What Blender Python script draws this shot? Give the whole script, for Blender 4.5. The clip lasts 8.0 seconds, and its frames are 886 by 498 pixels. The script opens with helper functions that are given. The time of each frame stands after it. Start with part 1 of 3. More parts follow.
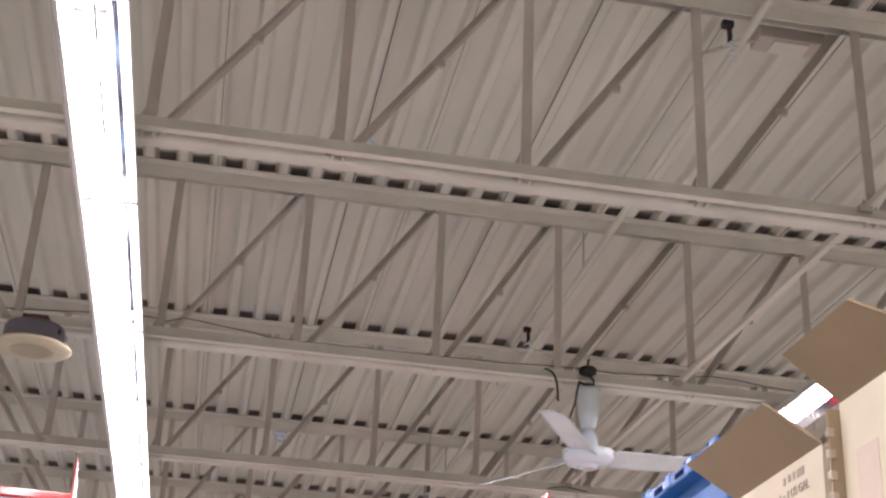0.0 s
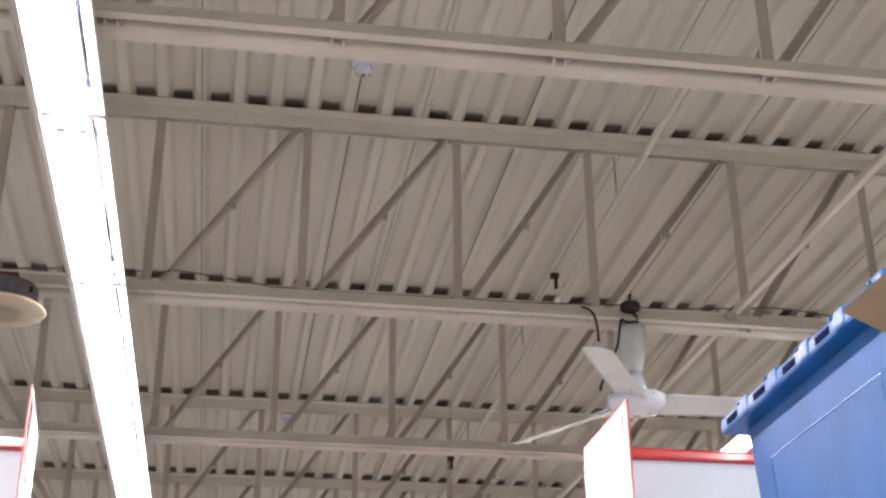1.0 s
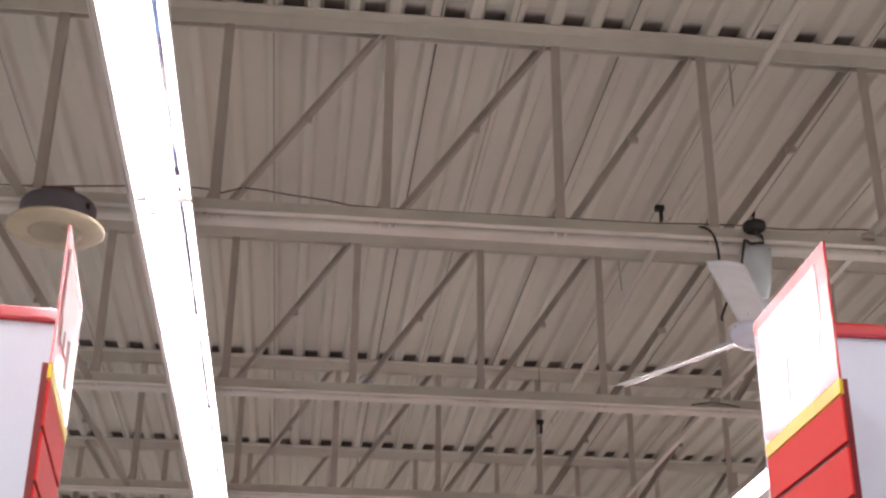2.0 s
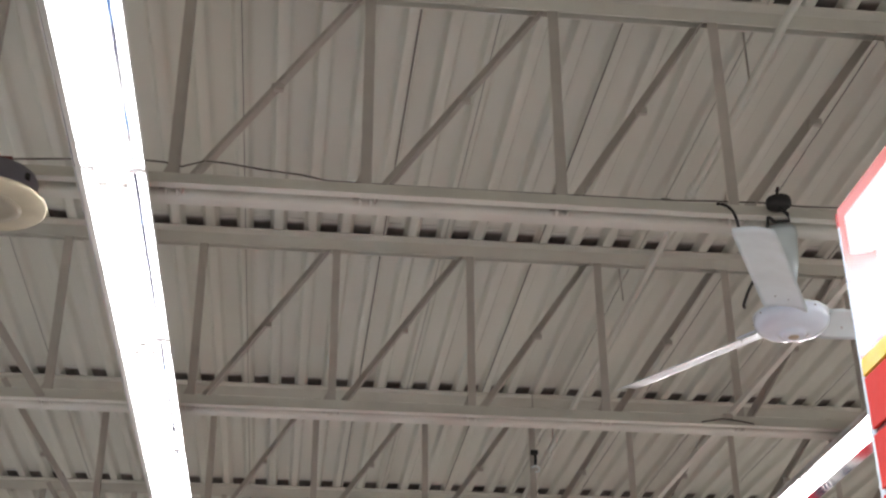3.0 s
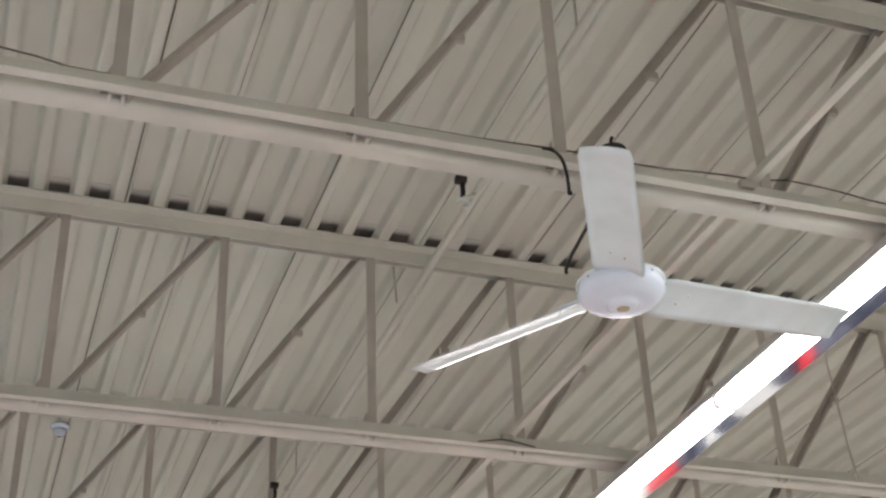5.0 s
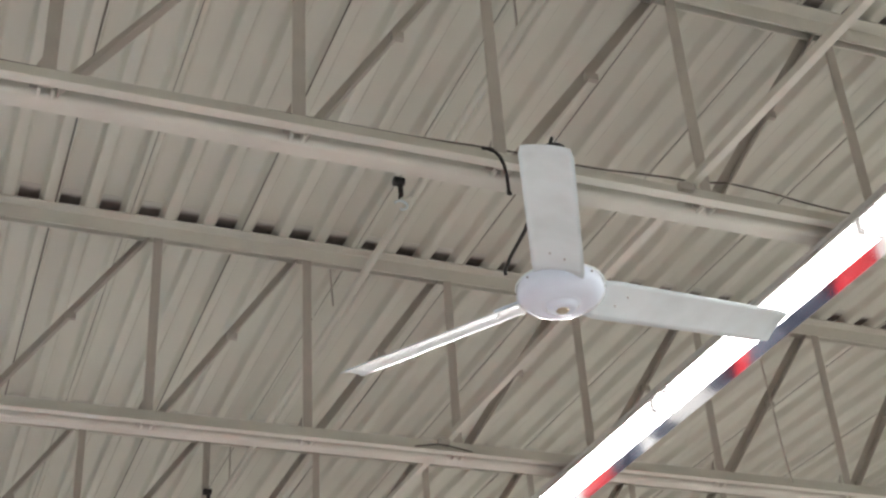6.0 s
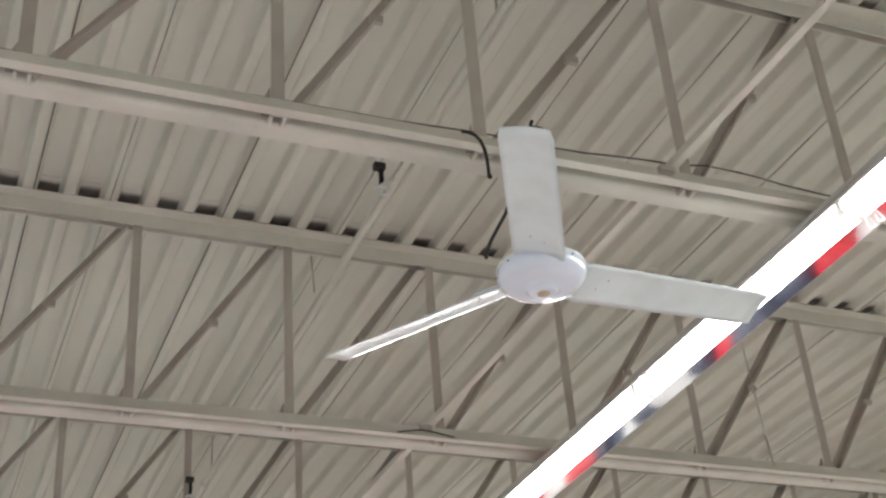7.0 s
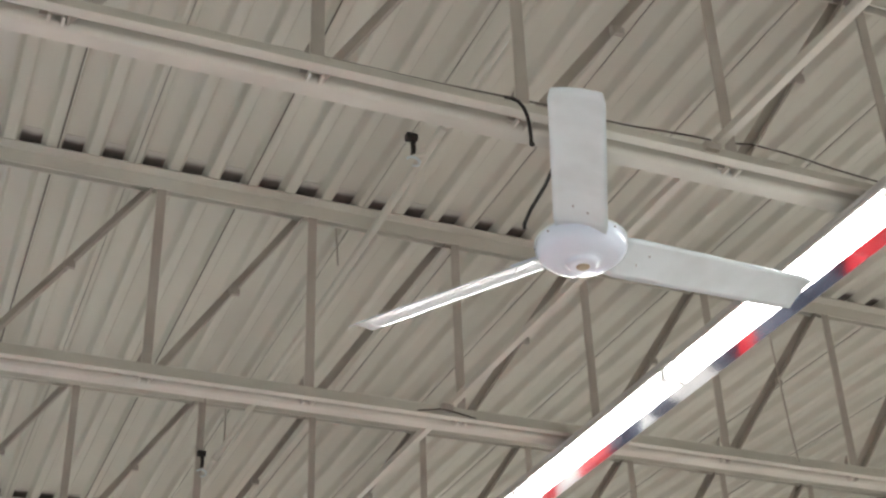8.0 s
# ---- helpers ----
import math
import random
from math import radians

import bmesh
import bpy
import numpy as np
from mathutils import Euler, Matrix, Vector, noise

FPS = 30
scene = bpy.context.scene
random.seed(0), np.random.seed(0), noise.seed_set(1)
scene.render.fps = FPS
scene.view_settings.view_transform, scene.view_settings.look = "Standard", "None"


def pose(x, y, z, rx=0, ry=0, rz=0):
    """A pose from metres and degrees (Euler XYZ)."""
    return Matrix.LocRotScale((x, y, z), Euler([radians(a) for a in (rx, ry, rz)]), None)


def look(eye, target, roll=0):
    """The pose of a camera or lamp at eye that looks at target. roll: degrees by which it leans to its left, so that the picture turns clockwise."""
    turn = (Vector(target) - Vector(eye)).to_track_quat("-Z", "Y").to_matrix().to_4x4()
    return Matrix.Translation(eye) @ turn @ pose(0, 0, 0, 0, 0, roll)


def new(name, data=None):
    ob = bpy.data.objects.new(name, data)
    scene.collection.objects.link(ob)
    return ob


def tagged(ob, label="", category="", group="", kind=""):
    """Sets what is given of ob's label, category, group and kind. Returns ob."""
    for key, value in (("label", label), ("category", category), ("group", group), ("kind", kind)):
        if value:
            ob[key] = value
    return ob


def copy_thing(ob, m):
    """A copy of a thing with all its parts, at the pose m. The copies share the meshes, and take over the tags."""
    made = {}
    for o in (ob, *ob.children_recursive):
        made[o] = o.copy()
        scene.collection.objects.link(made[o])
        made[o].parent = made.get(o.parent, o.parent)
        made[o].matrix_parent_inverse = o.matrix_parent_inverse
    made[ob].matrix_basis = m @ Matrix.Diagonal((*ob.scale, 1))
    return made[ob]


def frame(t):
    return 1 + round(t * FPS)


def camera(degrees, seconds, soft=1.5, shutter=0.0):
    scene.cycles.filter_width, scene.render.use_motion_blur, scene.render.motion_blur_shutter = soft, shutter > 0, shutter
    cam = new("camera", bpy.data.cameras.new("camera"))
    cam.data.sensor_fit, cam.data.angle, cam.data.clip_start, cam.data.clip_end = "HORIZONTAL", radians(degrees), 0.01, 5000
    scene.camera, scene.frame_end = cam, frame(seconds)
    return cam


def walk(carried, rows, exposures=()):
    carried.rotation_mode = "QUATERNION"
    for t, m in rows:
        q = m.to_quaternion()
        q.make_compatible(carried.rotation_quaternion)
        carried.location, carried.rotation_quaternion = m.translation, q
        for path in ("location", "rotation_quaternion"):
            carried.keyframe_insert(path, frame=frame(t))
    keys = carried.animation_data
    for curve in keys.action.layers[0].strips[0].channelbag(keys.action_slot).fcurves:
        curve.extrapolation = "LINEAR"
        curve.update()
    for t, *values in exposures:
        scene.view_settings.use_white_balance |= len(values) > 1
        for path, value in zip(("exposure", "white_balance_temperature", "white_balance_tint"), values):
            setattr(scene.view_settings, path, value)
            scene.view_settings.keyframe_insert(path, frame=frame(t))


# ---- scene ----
cam = camera(36.1, 8.0, soft=2.4)
PATH = [
    (0, (-1.507, -2.189, 1.908), (-1.215, -0.406, 2.765), 2.8),
    (0.1, (-1.497, -2.099, 1.931), (-1.189, -0.313, 2.778), 1.7),
    (0.3, (-1.486, -1.929, 1.956), (-1.123, -0.145, 2.785), -0.1),
    (0.5, (-1.486, -1.783, 1.956), (-1.089, -0.004, 2.781), -0.8),
    (0.7, (-1.479, -1.640, 1.949), (-1.094, 0.145, 2.765), -0.7),
    (0.9, (-1.464, -1.502, 1.937), (-1.151, 0.288, 2.773), -0.5),
    (1, (-1.456, -1.439, 1.933), (-1.164, 0.342, 2.795), -0.3),
    (1.2, (-1.441, -1.322, 1.931), (-1.21, 0.462, 2.806), 0.4),
    (1.5, (-1.419, -1.124, 1.904), (-1.264, 0.675, 2.766), 1.9),
    (1.8, (-1.442, -0.928, 1.888), (-1.278, 0.875, 2.738), 1.4),
    (2, (-1.47, -0.793, 1.906), (-1.277, 1.002, 2.765), 0.5),
    (2.1, (-1.489, -0.716, 1.904), (-1.271, 1.072, 2.774), -0.3),
    (2.2, (-1.491, -0.664, 1.888), (-1.262, 1.12, 2.762), -0.7),
    (3.3, (-1.406, 0.008, 1.903), (-1.193, 1.748, 2.865), -0.1),
    (3.5, (-1.407, 0.14, 1.909), (-1.146, 1.872, 2.875), -0.4),
    (4, (-1.435, 0.437, 1.923), (-1.015, 2.117, 2.922), -3.0),
    (4.5, (-1.384, 0.644, 1.933), (-0.889, 2.285, 2.964), -2.7),
    (5, (-1.386, 0.738, 1.933), (-0.799, 2.337, 2.98), -2.5),
    (5.2, (-1.369, 0.755, 1.936), (-0.754, 2.341, 2.988), -2.7),
    (6.5, (-1.373, 0.797, 1.942), (-0.682, 2.354, 2.991), -4.4),
    (7, (-1.361, 0.802, 1.936), (-0.662, 2.362, 2.973), -4.6),
    (7.5, (-1.348, 0.828, 1.936), (-0.663, 2.401, 2.963), -3.8),
    (8, (-1.377, 0.946, 1.936), (-0.69, 2.516, 2.967), -2.1),
]
walk(cam, [(t, look(eye, target, roll)) for t, eye, target, roll in PATH],
     exposures=[(0.0, -0.05, 6750, 27), (1.0, -0.05, 6800, 24), (1.5, 0.0, 6900, 26), (2.0, -0.28, 6950, 30), (2.2, -0.29, 6900, 28), (3.3, -0.20, 6500, 13), (3.5, -0.16, 6500, 11), (4.0, 0.03, 6480, 13), (4.5, 0.10, 6480, 13), (8.0, 0.12, 6520, 12)])

# ---------------------------------------------------------------- light
world = bpy.data.worlds.new("world")
scene.world = world
world.use_nodes = True
world.node_tree.nodes["Background"].inputs[0].default_value = (0.9, 0.95, 1.0, 1)
world.node_tree.nodes["Background"].inputs[1].default_value = 0.02

PANEL = 0.6096           # joist panel, four deck ribs
RIB = PANEL / 4
ZT, ZB = 4.896, 4.089     # underside of the deck, top of the bottom chord
SPACING = 1.83
JOISTS = [3.5 + SPACING * n for n in range(-3, 7)]
LAMP_Z = 3.976
FLOOR_Z = 0.30
# each lamp row: x at y = 0 and drift of x per metre of y
ROWS = [(-1.965, 0.0), (1.068, 0.0)]
HIDDEN_ROWS = [(-5.0, 0.0), (4.1, 0.0)]
TUBE_POWER = 13.0


def row_lamp(x, y, length, power):
    data = bpy.data.lights.new("lamp_light", "AREA")
    data.shape, data.size, data.size_y, data.energy = "RECTANGLE", 0.03, length, power
    data.color = (0.965, 0.985, 0.99)
    ob = new("lamp_light", data)
    ob.location = (x - 0.009, y, LAMP_Z - 0.048)
    return ob


for rx, slope in ROWS + HIDDEN_ROWS:
    for y in (-3.6, 0.0, 3.6, 7.2, 10.8):
        row_lamp(rx + slope * y, y, 3.5, 45)


# ---------------------------------------------------------------- materials
def material(name, color, rough=0.5, metal=0.0, mottle=0.12, scale=6.0, grain=90.0, bump=0.15, coat=0.0, vary=0.0, dirt=None, stretch=(1, 1, 1)):
    m = bpy.data.materials.new(name)
    m.use_nodes = True
    nt = m.node_tree
    n, link = nt.nodes, nt.links
    bsdf = n["Principled BSDF"]
    tc = n.new("ShaderNodeTexCoord")
    mp = n.new("ShaderNodeMapping")
    mp.inputs["Scale"].default_value = stretch
    link.new(tc.outputs["Object"], mp.inputs[0])
    big = n.new("ShaderNodeTexNoise")
    big.inputs["Scale"].default_value, big.inputs["Detail"].default_value = scale, 5
    small = n.new("ShaderNodeTexNoise")
    small.inputs["Scale"].default_value, small.inputs["Detail"].default_value = grain, 3
    link.new(mp.outputs[0], big.inputs[0])
    link.new(mp.outputs[0], small.inputs[0])
    ramp = n.new("ShaderNodeValToRGB")
    lo = dirt or tuple(c * (1 - mottle) for c in color)
    ramp.color_ramp.elements[0].color = (*lo, 1)
    ramp.color_ramp.elements[0].position = 0.33
    ramp.color_ramp.elements[1].color = (*color, 1)
    ramp.color_ramp.elements[1].position = 0.6
    link.new(big.outputs[0], ramp.inputs[0])
    hsv = n.new("ShaderNodeHueSaturation")
    link.new(ramp.outputs[0], hsv.inputs["Color"])
    if vary:
        info = n.new("ShaderNodeObjectInfo")
        rng = n.new("ShaderNodeMapRange")
        rng.inputs["To Min"].default_value, rng.inputs["To Max"].default_value = 1 - vary, 1 + vary
        link.new(info.outputs["Random"], rng.inputs["Value"])
        link.new(rng.outputs[0], hsv.inputs["Value"])
    link.new(hsv.outputs[0], bsdf.inputs["Base Color"])
    rr = n.new("ShaderNodeMapRange")
    rr.inputs["To Min"].default_value, rr.inputs["To Max"].default_value = max(rough - 0.08, 0.02), min(rough + 0.1, 1)
    link.new(small.outputs[0], rr.inputs["Value"])
    link.new(rr.outputs[0], bsdf.inputs["Roughness"])
    bsdf.inputs["Metallic"].default_value = metal
    if coat:
        bsdf.inputs["Coat Weight"].default_value, bsdf.inputs["Coat Roughness"].default_value = coat, 0.08
    if bump:
        bp = n.new("ShaderNodeBump")
        bp.inputs["Strength"].default_value, bp.inputs["Distance"].default_value = bump, 0.002
        link.new(small.outputs[0], bp.inputs["Height"])
        link.new(bp.outputs[0], bsdf.inputs["Normal"])
    return m


def glow(name, color, strength):
    m = bpy.data.materials.new(name)
    m.use_nodes = True
    b = m.node_tree.nodes["Principled BSDF"]
    b.inputs["Base Color"].default_value = (0.9, 0.9, 0.9, 1)
    b.inputs["Emission Color"].default_value = (*color, 1)
    b.inputs["Emission Strength"].default_value = strength
    return m


DECK = material("painted_deck", (0.69, 0.69, 0.608), 0.55, mottle=0.10, scale=1.6, grain=60, bump=0.12, stretch=(1, 0.35, 1))
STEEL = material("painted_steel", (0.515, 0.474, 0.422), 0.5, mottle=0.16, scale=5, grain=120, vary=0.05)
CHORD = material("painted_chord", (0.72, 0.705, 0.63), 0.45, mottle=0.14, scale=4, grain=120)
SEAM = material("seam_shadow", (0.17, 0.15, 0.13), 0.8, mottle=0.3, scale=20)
# shade above the joist chords, put into a dark colour
FLUTE_SHADE = material("flute_shade", (0.22, 0.19, 0.175), 0.7, mottle=0.3, scale=12)


def fade_shade(m, paint, y_dark, y_plain):
    """Fades painted shade to deck colour away from the joist, with a ragged edge."""
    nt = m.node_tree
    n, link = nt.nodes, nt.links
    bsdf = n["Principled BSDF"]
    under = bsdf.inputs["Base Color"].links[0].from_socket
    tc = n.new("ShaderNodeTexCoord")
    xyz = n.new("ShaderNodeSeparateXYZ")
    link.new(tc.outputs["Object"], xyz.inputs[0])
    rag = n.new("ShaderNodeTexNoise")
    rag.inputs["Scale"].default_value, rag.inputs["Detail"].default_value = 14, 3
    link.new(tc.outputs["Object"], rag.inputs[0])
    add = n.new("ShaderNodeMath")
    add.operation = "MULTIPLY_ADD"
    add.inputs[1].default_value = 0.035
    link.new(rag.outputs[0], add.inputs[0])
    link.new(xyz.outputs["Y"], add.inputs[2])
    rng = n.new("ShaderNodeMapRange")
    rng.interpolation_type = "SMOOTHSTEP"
    rng.inputs["From Min"].default_value, rng.inputs["From Max"].default_value = y_dark + 0.017, y_plain + 0.017
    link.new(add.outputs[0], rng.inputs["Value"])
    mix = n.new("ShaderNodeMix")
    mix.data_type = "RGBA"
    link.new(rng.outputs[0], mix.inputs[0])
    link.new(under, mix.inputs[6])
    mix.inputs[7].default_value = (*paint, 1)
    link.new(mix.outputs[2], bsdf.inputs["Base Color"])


fade_shade(FLUTE_SHADE, (0.66, 0.655, 0.60), -0.055, -0.094)
FAN = material("white_enamel", (0.75, 0.84, 0.96), 0.20, mottle=0.06, scale=9, grain=40, bump=0.0, coat=1.0)
FAN_DIRTY = material("dusty_enamel", (0.745, 0.84, 0.865), 0.34, mottle=0.14, scale=7, grain=120, bump=0.05, coat=0.7, dirt=(0.65, 0.735, 0.75))
BLACK = material("black_rubber", (0.02, 0.018, 0.017), 0.6, mottle=0.3)
WIRE = material("wire_dark", (0.13, 0.11, 0.095), 0.6, mottle=0.3)
RIVET = material("worn_rivet", (0.42, 0.42, 0.42), 0.4, 0.2)
BRASS = material("dull_brass", (0.42, 0.36, 0.27), 0.35, 0.6)
RUST = material("brown_bracket", (0.18, 0.07, 0.06), 0.7, mottle=0.3)
MIRROR = material("polished_reflector", (0.88, 0.89, 0.91), 0.05, 1.0, mottle=0.06, scale=3, bump=0.015)
MIRROR.node_tree.links.remove(MIRROR.node_tree.nodes["Principled BSDF"].inputs["Roughness"].links[0])
MIRROR.node_tree.nodes["Principled BSDF"].inputs["Roughness"].default_value = 0.06
HOUSING = material("lamp_housing", (0.78, 0.78, 0.76), 0.45)
TUBE = glow("tube_glow", (1.0, 0.97, 0.93), TUBE_POWER)
CAN = material("grey_can", (0.17, 0.16, 0.19), 0.5, mottle=0.2)
CREAM = material("cream_baffle", (0.54, 0.485, 0.34), 0.5, mottle=0.12, scale=14)
GRILLE = material("speaker_grille", (0.40, 0.355, 0.26), 0.6, mottle=0.2, grain=300, bump=0.4)
RED = material("red_laminate", (0.66, 0.035, 0.03), 0.30, mottle=0.05, scale=5, grain=12, bump=0.0, coat=0.4)
RED.node_tree.nodes["Principled BSDF"].inputs["Coat Weight"].default_value = 0.75
RED.node_tree.nodes["Principled BSDF"].inputs["Coat Roughness"].default_value = 0.18
RED_SLAT = material("red_slat", (0.70, 0.028, 0.02), 0.55, mottle=0.06, scale=5, grain=60, bump=0.03)
RED_SLAT.node_tree.nodes["Principled BSDF"].inputs["Specular IOR Level"].default_value = 0.2
RED_TRIM = material("red_trim", (0.62, 0.02, 0.025), 0.22, mottle=0.1, bump=0.02, coat=0.8)
DARK_RED = material("dark_red_groove", (0.22, 0.012, 0.012), 0.5)
YELLOW = material("yellow_stripe", (0.85, 0.62, 0.02), 0.35, mottle=0.06)
WHITE = material("white_board", (0.68, 0.82, 0.94), 0.4, mottle=0.05, scale=8)
# white for the lamp glare painted on the sign faces
GLARE_WHITE = material("glare_white", (0.88, 0.87, 0.86), 0.3, mottle=0.04, coat=0.3)
BLUE = material("blue_plastic", (0.002, 0.155, 0.51), 0.38, mottle=0.16, scale=10, grain=200, bump=0.1, coat=0.12)
# near-black blue painted as the shade inside the lid slots
SLOT_SHADE = material("slot_shade", (0.004, 0.012, 0.05), 0.9, mottle=0.16)
SLOT_SHADE.node_tree.nodes["Principled BSDF"].inputs["Specular IOR Level"].default_value = 0.05
CARTON = material("kraft_cardboard", (0.33, 0.25, 0.16), 0.75, mottle=0.10, scale=5, grain=140, bump=0.1)
CARTON_PALE = material("pale_cardboard", (0.68, 0.62, 0.48), 0.75, mottle=0.08, scale=5, grain=140, bump=0.1)
INK = material("box_ink", (0.47, 0.41, 0.33), 0.8, mottle=0.3)
INK_RED = material("box_ink_red", (0.50, 0.14, 0.11), 0.8, mottle=0.3)
TAPE = material("paper_label", (0.62, 0.52, 0.42), 0.5)
FLOOR = material("vinyl_floor", (0.47, 0.45, 0.42), 0.35, mottle=0.1, scale=1.2)
WALL = material("painted_wall", (0.70, 0.68, 0.63), 0.7, mottle=0.06, scale=1.5)
SHELF = material("shelf_steel", (0.62, 0.60, 0.56), 0.45, mottle=0.1)
GOODS_RED = material("red_goods", (0.70, 0.03, 0.045), 0.4, mottle=0.2)
GOODS_BLUE = material("pale_blue_goods", (0.22, 0.40, 0.66), 0.4, mottle=0.2)
GOODS_DARK = material("dark_goods", (0.055, 0.065, 0.105), 0.4, mottle=0.3)
GOODS_WHITE = material("white_goods", (0.75, 0.74, 0.72), 0.5, mottle=0.1)


# ---------------------------------------------------------------- mesh helpers
def thing(name, label, category, group="", at=(0, 0, 0), kind=""):
    ob = new(name)
    ob.empty_display_size = 0.1
    ob.location = at
    return tagged(ob, label, category, group, kind)


def part(name, bm, mat, parent=None, label="", smooth=False):
    me = bpy.data.meshes.new(name)
    bmesh.ops.recalc_face_normals(bm, faces=bm.faces)
    for f in bm.faces:
        f.smooth = smooth
    bm.to_mesh(me)
    bm.free()
    me.materials.append(mat)
    ob = new(name, me)
    ob.parent = parent
    return tagged(ob, label)


def add_box(bm, lo, hi, bevel=0.0):
    geo = bmesh.ops.create_cube(bm, size=1)["verts"]
    for v in geo:
        v.co = Vector([lo[i] + (v.co[i] + 0.5) * (hi[i] - lo[i]) for i in range(3)])
    if bevel:
        edges = list({e for v in geo for e in v.link_edges})
        bmesh.ops.bevel(bm, geom=edges, offset=bevel, segments=2, profile=0.6, affect="EDGES")
    return bm


def box(lo, hi, bevel=0.0):
    return add_box(bmesh.new(), lo, hi, bevel)


def sweep(bm, profile, axis_from, axis_to, up=(0, 0, 1)):
    """A closed profile of (side, up) points pushed from one point to another."""
    a, b = Vector(axis_from), Vector(axis_to)
    d = (b - a).normalized()
    side = d.cross(Vector(up)).normalized()
    top = side.cross(d).normalized()
    rings = []
    for p in (a, b):
        rings.append([bm.verts.new(p + side * u + top * w) for u, w in profile])
    k = len(profile)
    for i in range(k):
        bm.faces.new((rings[0][i], rings[0][(i + 1) % k], rings[1][(i + 1) % k], rings[1][i]))
    bm.faces.new(rings[0])
    bm.faces.new(rings[1][::-1])
    return bm


def angle_profile(w, h, t, sx=1, sz=1):
    """An L of two legs with its heel at the origin."""
    pts = [(0, 0), (w, 0), (w, t), (t, t), (t, h), (0, h)]
    return [(x * sx, z * sz) for x, z in pts]


def lathe(profile, n=40, center=(0, 0, 0)):
    bm = bmesh.new()
    rings = []
    for r, z in profile:
        if r < 1e-5:
            rings.append([bm.verts.new((center[0], center[1], center[2] + z))])
        else:
            rings.append([bm.verts.new((center[0] + r * math.cos(2 * math.pi * i / n), center[1] + r * math.sin(2 * math.pi * i / n), center[2] + z)) for i in range(n)])
    for a, b in zip(rings, rings[1:]):
        for i in range(n):
            j = (i + 1) % n
            if len(a) == 1 and len(b) == 1:
                continue
            if len(a) == 1:
                bm.faces.new((a[0], b[i], b[j]))
            elif len(b) == 1:
                bm.faces.new((a[i], a[j], b[0]))
            else:
                bm.faces.new((a[i], a[j], b[j], b[i]))
    return bm


def tube(points, radius, n=8):
    """A round bar along a line of points."""
    bm = bmesh.new()
    pts = [Vector(p) for p in points]
    rings = []
    for i, p in enumerate(pts):
        d = (pts[min(i + 1, len(pts) - 1)] - pts[max(i - 1, 0)]).normalized()
        ref = Vector((0, 0, 1)) if abs(d.z) < 0.9 else Vector((1, 0, 0))
        s = d.cross(ref).normalized()
        u = s.cross(d)
        rings.append([bm.verts.new(p + radius * (math.cos(2 * math.pi * k / n) * s + math.sin(2 * math.pi * k / n) * u)) for k in range(n)])
    for a, b in zip(rings, rings[1:]):
        for k in range(n):
            bm.faces.new((a[k], a[(k + 1) % n], b[(k + 1) % n], b[k]))
    bm.faces.new(rings[0][::-1])
    bm.faces.new(rings[-1])
    return bm


# ---------------------------------------------------------------- setting
X0, X1, Y0, Y1 = -9.0, 9.0, -5.5, 14.0


def build_shell():
    tagged(part("floor", box((X0, Y0, FLOOR_Z - 0.12), (X1, Y1, FLOOR_Z)), FLOOR), "pale speckled vinyl shop floor", "floor", kind="structure")
    for name, lo, hi in (("wall_north", (X0, Y1, 0), (X1, Y1 + 0.2, 5.2)), ("wall_south", (X0, Y0 - 0.2, 0), (X1, Y0, 5.2)),
                         ("wall_west", (X0 - 0.2, Y0, 0), (X0, Y1, 5.2)), ("wall_east", (X1, Y0, 0), (X1 + 0.2, Y1, 5.2))):
        tagged(part(name, box(lo, hi), WALL), "plain pale painted shop wall", "wall", kind="structure")


